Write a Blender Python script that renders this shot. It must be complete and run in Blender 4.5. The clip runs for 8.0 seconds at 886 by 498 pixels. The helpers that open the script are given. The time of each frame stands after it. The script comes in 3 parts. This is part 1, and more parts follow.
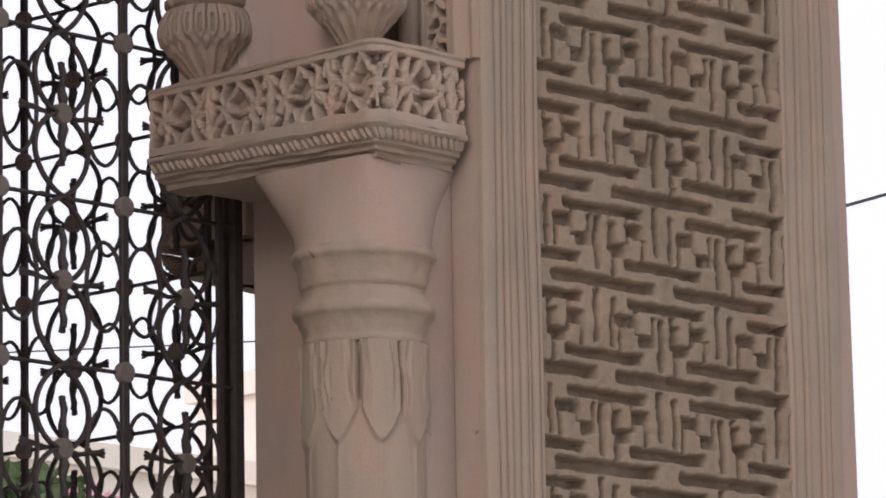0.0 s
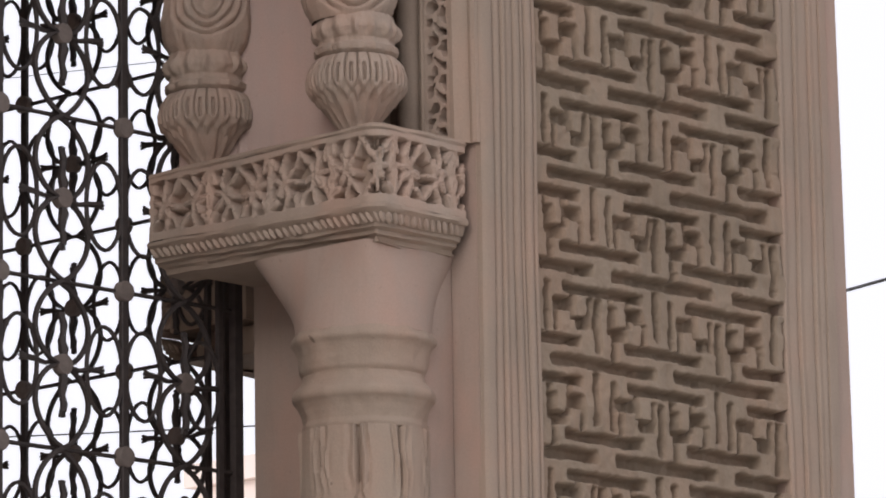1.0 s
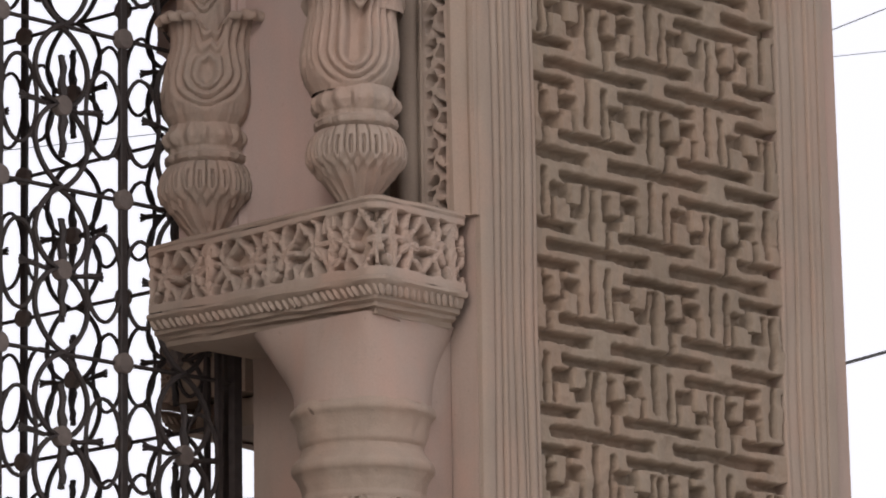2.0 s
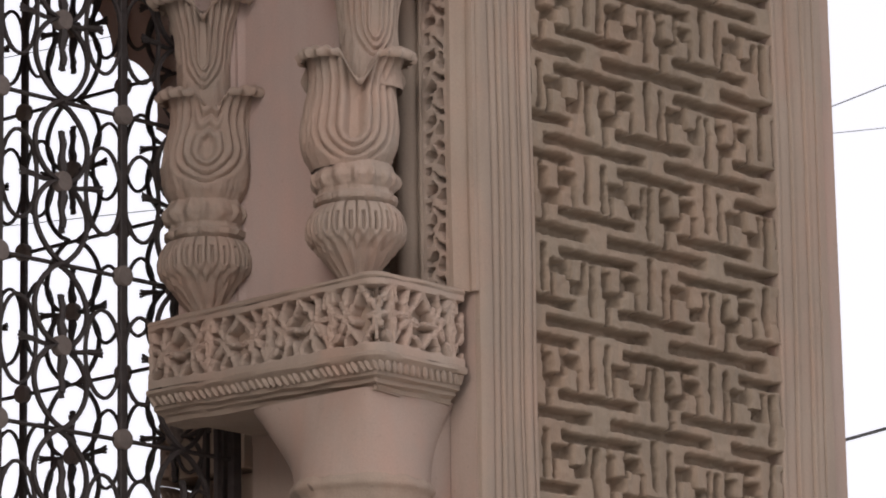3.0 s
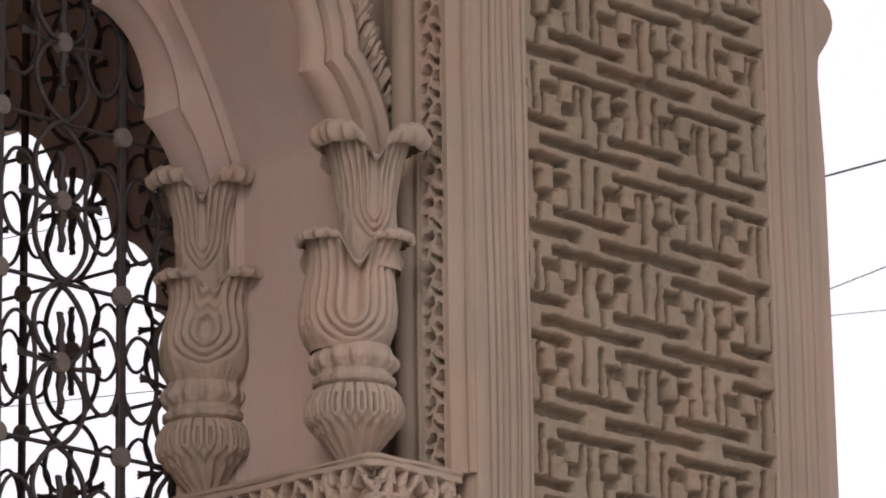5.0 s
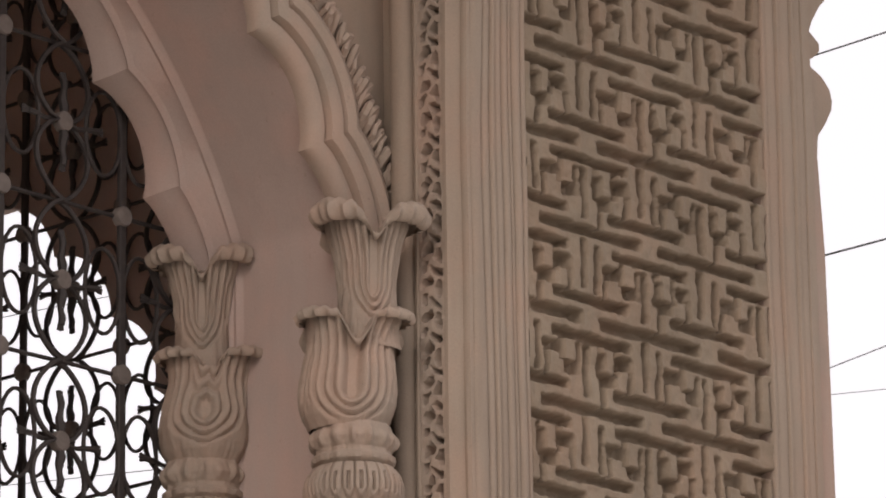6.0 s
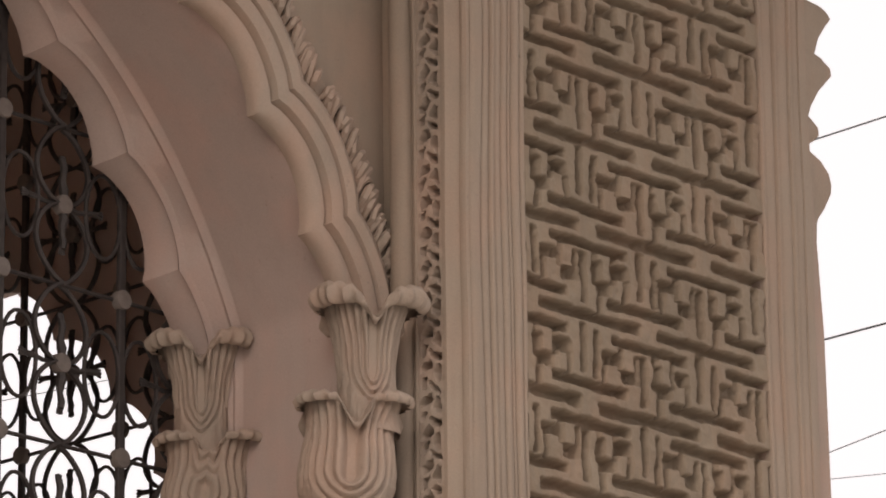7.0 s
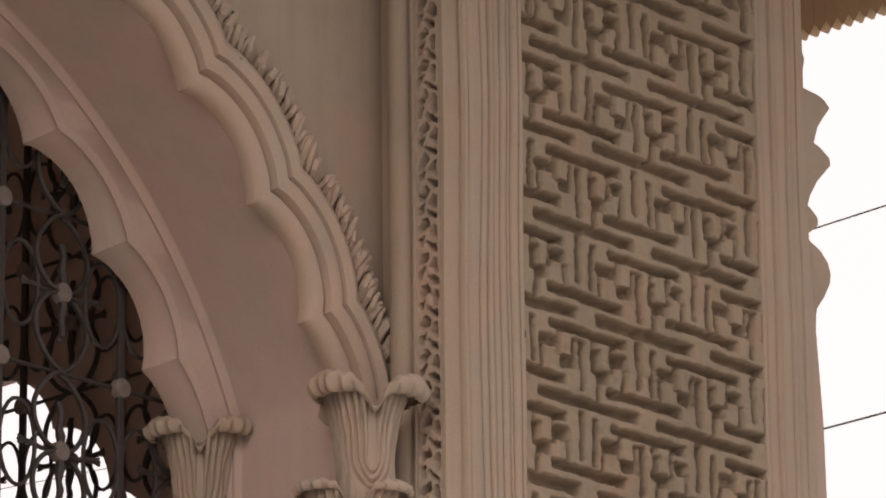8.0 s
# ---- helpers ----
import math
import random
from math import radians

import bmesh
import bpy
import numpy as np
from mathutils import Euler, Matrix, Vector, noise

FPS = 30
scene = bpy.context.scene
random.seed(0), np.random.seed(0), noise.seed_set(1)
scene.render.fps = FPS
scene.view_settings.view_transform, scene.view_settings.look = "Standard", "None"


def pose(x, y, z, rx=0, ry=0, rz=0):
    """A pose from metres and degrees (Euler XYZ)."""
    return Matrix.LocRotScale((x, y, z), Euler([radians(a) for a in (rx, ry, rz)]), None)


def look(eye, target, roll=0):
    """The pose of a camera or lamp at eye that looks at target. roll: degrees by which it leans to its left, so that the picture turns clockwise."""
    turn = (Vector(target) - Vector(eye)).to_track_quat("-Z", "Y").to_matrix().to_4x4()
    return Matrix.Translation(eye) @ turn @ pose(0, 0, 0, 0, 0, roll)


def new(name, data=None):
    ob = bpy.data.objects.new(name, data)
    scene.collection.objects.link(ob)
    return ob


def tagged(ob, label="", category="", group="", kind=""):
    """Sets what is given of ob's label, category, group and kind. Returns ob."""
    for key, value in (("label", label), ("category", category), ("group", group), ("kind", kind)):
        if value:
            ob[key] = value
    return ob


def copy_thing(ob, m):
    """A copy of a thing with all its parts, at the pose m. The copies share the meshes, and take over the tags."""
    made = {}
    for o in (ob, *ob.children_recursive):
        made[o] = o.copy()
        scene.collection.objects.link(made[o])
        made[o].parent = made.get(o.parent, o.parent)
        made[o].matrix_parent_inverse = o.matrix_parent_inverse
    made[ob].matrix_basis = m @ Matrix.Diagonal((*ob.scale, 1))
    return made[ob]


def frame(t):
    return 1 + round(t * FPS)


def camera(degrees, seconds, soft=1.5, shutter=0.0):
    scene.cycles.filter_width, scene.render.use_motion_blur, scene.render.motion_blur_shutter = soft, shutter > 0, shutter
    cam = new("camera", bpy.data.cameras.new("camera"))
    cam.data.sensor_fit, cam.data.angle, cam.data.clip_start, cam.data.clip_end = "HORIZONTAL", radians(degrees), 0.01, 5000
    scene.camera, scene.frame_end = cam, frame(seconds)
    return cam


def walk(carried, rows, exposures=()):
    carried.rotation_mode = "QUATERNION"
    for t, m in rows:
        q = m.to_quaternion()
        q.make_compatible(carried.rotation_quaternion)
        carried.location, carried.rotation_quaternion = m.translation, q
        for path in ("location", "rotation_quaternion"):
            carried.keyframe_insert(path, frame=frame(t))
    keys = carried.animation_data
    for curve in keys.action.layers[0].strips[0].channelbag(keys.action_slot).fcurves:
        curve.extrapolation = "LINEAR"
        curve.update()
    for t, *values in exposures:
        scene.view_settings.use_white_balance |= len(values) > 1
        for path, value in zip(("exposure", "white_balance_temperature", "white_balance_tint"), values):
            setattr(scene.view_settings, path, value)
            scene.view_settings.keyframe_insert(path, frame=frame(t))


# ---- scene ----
# ---- camera: fixed eye, slow tilt upwards ----
cam = camera(10.54, 8.0, soft=1.9)
EYE = (-9.2856, -8.4380, 1.6)
TILTS = [
    (0.0, 100.246, 0.966, -47.077), (0.5, 100.774, 0.929, -47.082), (1.0, 101.255, 0.933, -47.081),
    (1.5, 101.700, 0.902, -47.092), (3.0, 103.026, 0.824, -47.115), (3.5, 103.574, 0.797, -47.130),
    (4.0, 104.101, 0.787, -47.134), (4.5, 104.665, 0.759, -47.147), (6.0, 106.132, 0.701, -47.170),
    (6.5, 106.597, 0.696, -47.173), (7.0, 107.133, 0.641, -47.195), (7.5, 107.750, 0.590, -47.216),
    (8.0, 108.190, 0.576, -47.224),
]
walk(cam, [(t, pose(*EYE, rx, ry, rz)) for t, rx, ry, rz in TILTS],
     exposures=[(0.0, -0.38, 6250, 16), (3.5, -0.37, 6350, 16), (6.0, -0.36, 6700, 16), (8.0, -0.37, 7100, 17)])

# ---- light: bright overcast sky ----
world = bpy.data.worlds.new("overcast_sky")
scene.world = world
world.use_nodes = True
wn = world.node_tree
wn.nodes.clear()
sky = wn.nodes.new("ShaderNodeTexSky")
sky.sky_type = 'NISHITA'
sky.sun_disc = False
sky.sun_elevation, sky.sun_rotation = radians(29), radians(248)
sky.dust_density, sky.air_density = 6.0, 1.0
veil = wn.nodes.new("ShaderNodeMixRGB")
veil.inputs[0].default_value = 0.8
veil.inputs[2].default_value = (15.6, 15.6, 15.8, 1)
bgn = wn.nodes.new("ShaderNodeBackground")
bgn.inputs["Strength"].default_value = 0.1
wout = wn.nodes.new("ShaderNodeOutputWorld")
wn.links.new(sky.outputs[0], veil.inputs[1])
wn.links.new(veil.outputs[0], bgn.inputs["Color"])
wn.links.new(bgn.outputs[0], wout.inputs[0])

sun = new("sun", bpy.data.lights.new("sun", 'SUN'))
sun.data.energy, sun.data.angle, sun.data.color = 1.35, radians(28), (1.0, 0.95, 0.88)
sun.matrix_world = look((-9, -3.6, 5.4), (0, 0, 0))


# ---- materials ----
def material(name, rough=0.8, metal=0.0):
    m = bpy.data.materials.new(name)
    m.use_nodes = True
    b = m.node_tree.nodes["Principled BSDF"]
    b.inputs["Roughness"].default_value, b.inputs["Metallic"].default_value = rough, metal
    return m, m.node_tree, b


def ramp(nt, src, stops):
    r = nt.nodes.new("ShaderNodeValToRGB")
    while len(r.color_ramp.elements) < len(stops):
        r.color_ramp.elements.new(0.5)
    for e, (p, c) in zip(r.color_ramp.elements, stops):
        e.position, e.color = p, (*c, 1)
    nt.links.new(src, r.inputs[0])
    return r.outputs[0]


def noise_of(nt, scale, detail=6.0, stretch=None, rough=0.6):
    co = nt.nodes.new("ShaderNodeNewGeometry").outputs["Position"]
    if stretch:
        mp = nt.nodes.new("ShaderNodeMapping")
        mp.inputs["Scale"].default_value = stretch
        nt.links.new(co, mp.inputs[0])
        co = mp.outputs[0]
    n = nt.nodes.new("ShaderNodeTexNoise")
    n.inputs["Scale"].default_value, n.inputs["Detail"].default_value, n.inputs["Roughness"].default_value = scale, detail, rough
    nt.links.new(co, n.inputs["Vector"])
    return n.outputs["Fac"]


def blend(nt, kind, fac, a, b):
    x = nt.nodes.new("ShaderNodeMixRGB")
    x.blend_type = kind
    for i, v in enumerate((fac, a, b)):
        if isinstance(v, (int, float)):
            x.inputs[i].default_value = v
        elif isinstance(v, tuple):
            x.inputs[i].default_value = (*v, 1)
        else:
            nt.links.new(v, x.inputs[i])
    return x.outputs[0]


def plaster(name, light, dark, dirt, relief=0.4, streak=0.35, per_piece=False, blush=0.35):
    m, nt, b = material(name, 0.88)
    big = noise_of(nt, 1.7, 5)
    col = ramp(nt, big, [(0.3, dark), (0.7, light)])
    streaks = noise_of(nt, 2.2, 7, (7.0, 7.0, 0.8))
    sfac = ramp(nt, streaks, [(0.48, (0, 0, 0)), (0.78, (streak,) * 3)])
    col = blend(nt, 'MIX', sfac, col, dirt)
    rosy = noise_of(nt, 5.0, 4, (1.0, 1.0, 0.6))
    rfac = ramp(nt, rosy, [(0.44, (0, 0, 0)), (0.64, (blush,) * 3)])
    col = blend(nt, 'MIX', rfac, col, (light[0] * 1.06, light[1] * 0.92, light[2] * 0.88))
    nicks = noise_of(nt, 15, 2)
    nfac = ramp(nt, nicks, [(0.765, (0, 0, 0)), (0.80, (0.7,) * 3)])
    col = blend(nt, 'MIX', nfac, col, (dirt[0] * 0.45, dirt[1] * 0.42, dirt[2] * 0.4))
    spots = noise_of(nt, 46, 3)
    pfac = ramp(nt, spots, [(0.66, (0, 0, 0)), (0.76, (0.35,) * 3)])
    col = blend(nt, 'MIX', pfac, col, dirt)
    fine = noise_of(nt, 190, 4)
    col = blend(nt, 'OVERLAY', 0.22, col, ramp(nt, fine, [(0.25, (0.35,) * 3), (0.75, (0.65,) * 3)]))
    if per_piece:
        oi = nt.nodes.new("ShaderNodeObjectInfo")
        col = blend(nt, 'MULTIPLY', 1.0, col, ramp(nt, oi.outputs["Random"], [(0.0, (0.9, 0.89, 0.88)), (1.0, (1.0, 1.0, 1.0))]))
    nt.links.new(col, b.inputs["Base Color"])
    bump = nt.nodes.new("ShaderNodeBump")
    bump.inputs["Strength"].default_value, bump.inputs["Distance"].default_value = relief, 0.006
    mixh = blend(nt, 'ADD', 0.35, noise_of(nt, 22, 6), fine)
    nt.links.new(mixh, bump.inputs["Height"])
    nt.links.new(bump.outputs[0], b.inputs["Normal"])
    return m


PLASTER = plaster("painted_plaster", (0.302, 0.238, 0.185), (0.246, 0.191, 0.147), (0.170, 0.125, 0.094), blush=0.6)
# rosy plaster of soffits and reveals, lightened in place of ground bounce light
REVEAL = plaster("bounce_lit_rosy_plaster", (0.435, 0.334, 0.292), (0.380, 0.292, 0.255), (0.270, 0.190, 0.150), 0.15, 0.2, blush=0.6)
CARVED = plaster("carved_plaster", (0.340, 0.270, 0.216), (0.270, 0.212, 0.168), (0.175, 0.128, 0.094), 0.4, 0.3, blush=0.8)
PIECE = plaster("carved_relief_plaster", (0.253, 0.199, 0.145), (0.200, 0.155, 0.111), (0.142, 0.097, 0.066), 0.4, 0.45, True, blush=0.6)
BELL = plaster("rosy_beige_plaster", (0.325, 0.247, 0.202), (0.276, 0.210, 0.170), (0.190, 0.136, 0.104), 0.25, 0.35, blush=0.7)


def iron():
    m, nt, b = material("black_painted_iron", 0.7)
    col = ramp(nt, noise_of(nt, 30, 5), [(0.35, (0.026, 0.020, 0.019)), (0.7, (0.046, 0.036, 0.033))])
    nt.links.new(col, b.inputs["Base Color"])
    return m


def plain(name, c1, c2, scale=4.0, rough=0.85):
    m, nt, b = material(name, rough)
    col = ramp(nt, noise_of(nt, scale, 6), [(0.3, c1), (0.7, c2)])
    nt.links.new(col, b.inputs["Base Color"])
    return m


IRON = iron()
BOSS = plain("weathered_grey_iron_boss", (0.12, 0.099, 0.088), (0.17, 0.14, 0.125), 40, 0.7)
GROUND = plain("dusty_paving", (0.48, 0.44, 0.39), (0.60, 0.55, 0.49), 0.8)
PEACH = plain("peach_render", (0.82, 0.70, 0.63), (0.86, 0.75, 0.69), 0.3)
GREY = plain("grey_concrete", (0.30, 0.30, 0.30), (0.42, 0.42, 0.42), 0.4)
PALE = plain("pale_render", (0.7, 0.66, 0.58), (0.8, 0.76, 0.7), 0.3)
LEAF = plain("hedge_leaves", (0.05, 0.085, 0.03), (0.10, 0.14, 0.06), 3)
PINK = plain("pink_petals", (0.6, 0.25, 0.35), (0.75, 0.4, 0.48), 20)
WIRE = plain("dark_cable", (0.03, 0.03, 0.03), (0.06, 0.06, 0.06), 5)
EAVE = plaster("ochre_soffit_plaster", (0.504, 0.387, 0.261), (0.432, 0.324, 0.216), (0.270, 0.198, 0.135))

# ---- plan of the pavilion: front face y = 0, right jamb x = 0, corner at x = SIDE ----
SIDE, THICK, SPAN, TOP = 1.56, 0.86, 3.7, 7.30
FRONT = 0.30                       # plane of the spandrel
LEDGE_Z = 4.377
WIDE = 2 * SIDE + SPAN             # outer side of the square pavilion


def same(v):
    return Vector(v)


def settled(v):                    # the back of the arch has settled a little
    return Vector((v[0], v[1], v[2] - 0.008 * max(0.0, v[1] - 0.03)))


def across(v):                     # front wall onto the side wall that shares the corner pier
    low = 0.13 * max(0.0, min(1.0, (v[2] - 4.6) / 0.8)) + 0.05 * max(0.0, min(1.0, (v[2] - 5.3) / 0.6))
    return Vector((SIDE - v[1], SIDE - v[0], v[2] - low - 0.008 * max(0.0, v[1] - 0.03)))


def left_half(v):                  # right half of the front arch onto its left half
    return Vector((-SPAN - v[0], v[1], v[2]))


def far_half(v):                   # the far half of the side arch
    w = across((-SPAN - v[0], v[1], v[2]))
    return w


def taper(v):                      # the ledge grows thinner towards its back
    return v[2] + 0.042 * max(0.0, min(1.3, (LEDGE_Z - v[2]) / 0.3)) * max(0.0, v[1] - 0.1)


def ledge_front(v):
    return settled((v[0], v[1], taper(v)))


def ledge_side(v):
    return across((v[0], v[1], taper(v)))


FLIPS = {far_half: False, ledge_front: False, ledge_side: True, same: False, settled: False, across: True, left_half: True}


# ---- mesh helpers ----
def thing(name, label, category, group="", kind="", at=(0, 0, 0)):
    ob = new(name)
    ob.location = at
    ob.empty_display_size = 0.1
    return tagged(ob, label, category, group, kind)


def part(name, bm, mat, parent=None, label="", smooth=True, to=same):
    if to is not same:
        for v in bm.verts:
            v.co = to(v.co)
        if FLIPS[to]:
            bmesh.ops.reverse_faces(bm, faces=bm.faces[:])
    me = bpy.data.meshes.new(name)
    bm.to_mesh(me)
    bm.free()
    me.materials.append(mat)
    if smooth:
        me.shade_smooth()
        me.set_sharp_from_angle(angle=radians(42))
    ob = new(name, me)
    if parent:
        ob.parent = parent
        ob.matrix_parent_inverse = Matrix.Translation(-parent.location)
    return tagged(ob, label) if label else ob


def raw(name, verts, faces, mat, parent=None, label="", smooth=True, to=same):
    bm = bmesh.new()
    vs = [bm.verts.new(v) for v in verts]
    for f in faces:
        try:
            bm.faces.new([vs[i] for i in f])
        except ValueError:
            pass
    bmesh.ops.recalc_face_normals(bm, faces=bm.faces[:])
    return part(name, bm, mat, parent, label, smooth, to)


def box(x0, x1, y0, y1, z0, z1, bevel=0.0, seg=2):
    bm = bmesh.new()
    bmesh.ops.create_cube(bm, size=1.0)
    for v in bm.verts:
        v.co = Vector((x0 if v.co.x < 0 else x1, y0 if v.co.y < 0 else y1, z0 if v.co.z < 0 else z1))
    if bevel:
        bmesh.ops.bevel(bm, geom=bm.edges[:], offset=bevel, segments=seg, profile=0.5, affect='EDGES')
    return bm


def grid(nu, nv, fn, close_u=False, caps=False):
    """A sheet of nu x nv points from fn(i, j)."""
    bm = bmesh.new()
    vs = [[bm.verts.new(fn(i, j)) for j in range(nv)] for i in range(nu)]
    for i in range(nu if close_u else nu - 1):
        for j in range(nv - 1):
            bm.faces.new((vs[i][j], vs[(i + 1) % nu][j], vs[(i + 1) % nu][j + 1], vs[i][j + 1]))
    if caps and close_u:
        bm.faces.new([vs[i][0] for i in range(nu)][::-1])
        bm.faces.new([vs[i][-1] for i in range(nu)])
    bmesh.ops.recalc_face_normals(bm, faces=bm.faces[:])
    return bm


def extrude_plan(points, z0, z1, wobble=0.0, steps=1):
    """A closed plan outline pulled up from z0 to z1."""
    n = len(points)

    def fn(i, j):
        z = z0 + (z1 - z0) * j / steps
        x, y = points[i]
        if wobble:
            x += wobble * noise.noise((x * 9, z * 1.7, 3.1))
            y += wobble * noise.noise((y * 9, z * 1.7, 7.7 + x * 5))
        return (x, y, z)
    return grid(n, steps + 1, fn, True, True)


def tube(points, r, sides=6, closed=False, flat=1.0):
    """A bar swept along points; r may be a number or one for each point."""
    pts = [Vector(p) for p in points]
    n = len(pts)
    rr = r if isinstance(r, (list, tuple)) else [r] * n
    bm = bmesh.new()
    rings = []
    for i, p in enumerate(pts):
        a = pts[(i - 1) % n] if (closed or i) else p
        b = pts[(i + 1) % n] if (closed or i < n - 1) else p
        d = (b - a).normalized()
        side = d.cross(Vector((0, 1, 0)))
        if side.length < 0.1:
            side = d.cross(Vector((1, 0, 0)))
        side.normalize()
        up = side.cross(d).normalized()
        rings.append([bm.verts.new(p + rr[i] * (math.cos(t) * side + flat * math.sin(t) * up))
                      for t in (2 * math.pi * (k + 0.5) / sides for k in range(sides))])
    for i in range(n if closed else n - 1):
        for k in range(sides):
            bm.faces.new((rings[i][k], rings[i][(k + 1) % sides], rings[(i + 1) % n][(k + 1) % sides], rings[(i + 1) % n][k]))
    if not closed:
        bm.faces.new(rings[0])
        bm.faces.new(rings[-1])
    bmesh.ops.recalc_face_normals(bm, faces=bm.faces[:])
    return bm


def join(*bms):
    out = bmesh.new()
    for b in bms:
        me = bpy.data.meshes.new("tmp")
        b.to_mesh(me)
        b.free()
        out.from_mesh(me)
        bpy.data.meshes.remove(me)
    return out


def smoothstep(a, b, x):
    t = max(0.0, min(1.0, (x - a) / (b - a)))
    return t * t * (3 - 2 * t)


# ---- ground and far surroundings ----
g = tagged(part("ground", box(-2500, 2500, -2500, 2500, -0.5, 0.0), GROUND), "dusty pale paved ground reaching the horizon", "ground", kind="structure")

# ---- corner pier ----
PANEL_X0, PANEL_X1, RECESS = 0.235, 1.285, 0.10


def flutes(x0, x1, widths, depth=0.010, y=0.0):
    """Plan points of a row of flat-topped vertical reeds along y."""
    s = (x1 - x0) / sum(widths)
    pts, x = [], x0
    for k, a in enumerate(widths):
        lift = depth * (0.7 + 0.5 * random.random())
        for q in range(9):
            t = q / 8
            pts.append((x + a * s * (0.03 + 0.94 * t), y - lift * math.sin(math.pi * t) ** 0.4 + 0.006 + 0.004 * (k % 2)))
        x += a * s
    return pts


def pier_core():
    pts = [(0.004, 0.02), (PANEL_X0, 0.02), (PANEL_X0, RECESS), (PANEL_X1, RECESS), (PANEL_X1, 0.02), (SIDE, 0.02), (SIDE + 0.02, 0.04),
           (SIDE + 0.02, 0.30), (SIDE + 0.02, SIDE), (0.70, SIDE), (0.70, THICK), (0.0, THICK)]
    return extrude_plan(pts, 0.0, TOP, 0.0, 25)


random.seed(4)
pier = pier_core()
for v in pier.verts:
    if v.co.x > SIDE - 0.001:
        v.co.x += -0.024 + 0.042 * (1 - smoothstep(5.7, 6.0, v.co.z)) + 0.012 * max(0.0, 5.7 - v.co.z)
core = tagged(part("wall_corner_pier", pier, BELL, smooth=False), "beige painted plaster corner pier of a pavilion", "pier", kind="structure")
part("frame_moulding", extrude_plan([(0.004, 0.03)] + flutes(0.004, PANEL_X0, (5, 3.2, 1.6, 3.4, 2.4, 1.5, 3.0, 2.2)) + [(PANEL_X0, 0.03)], 0.0, TOP, 0.009, 170), PLASTER, core, "reeded vertical plaster moulding beside the carved panel")
part("frame_moulding", extrude_plan([(PANEL_X1, 0.03)] + flutes(PANEL_X1, SIDE - 0.075, (2, 5.5, 1.3, 6, 1.6, 4), 0.007) + [(SIDE - 0.073, 0.004), (SIDE - 0.03, 0.010), (SIDE - 0.022, 0.03)], 0.0, TOP, 0.009, 170), PLASTER, core, "reeded vertical plaster moulding at the outer corner")

# ---- multifoil arch ----
CUSPS = [(-0.225, 5.19), (-0.357, 5.497), (-0.553, 5.791), (-0.817, 6.051), (-1.127, 6.251), (-1.472, 6.383), (-1.85, 6.46)]


def offset_cusps(d):
    out = []
    for i, c in enumerate(CUSPS):
        a, b = CUSPS[max(i - 1, 0)], CUSPS[min(i + 1, len(CUSPS) - 1)]
        t = Vector((b[0] - a[0], b[1] - a[1])).normalized()
        n = Vector((t.y, -t.x))
        out.append(Vector(c) + n * d)
    out[-1].x = -SPAN / 2
    return out


def foils(d, sag, per=12):
    """The cusped line, d metres into the wall, each foil bulging by sag."""
    cs, pts = offset_cusps(d), []
    for i in range(len(cs) - 1):
        a, b = cs[i], cs[i + 1]
        ch = b - a
        n = Vector((ch.y, -ch.x)).normalized()
        for k in range(per):
            t = k / per
            pts.append(a + ch * t + n * (sag * (0.7 if i == 0 else 1.0) * math.sin(math.pi * t) ** 0.75))
    pts.append(cs[-1])
    return pts


def sweep_rows(rows):
    """A sheet through rows of points (x, z) that lie at depths y."""
    n = len(rows[0][1])
    return grid(n, len(rows), lambda i, j: (rows[j][1][i].x, rows[j][0], rows[j][1][i].y))


def soften(pts, rounds=60):
    p = [q.copy() for q in pts]
    for _ in range(rounds):
        p = [p[0]] + [(p[i - 1] + 2 * p[i] + p[i + 1]) / 4 for i in range(1, len(p) - 1)] + [p[-1]]
    return p


SMOOTH = soften(foils(0.075, 0.03), 150)
SMOOTH[0].y = 5.24
for i, p in enumerate(SMOOTH):
    p.x = min(p.x, -0.20 - 0.0008 * i)


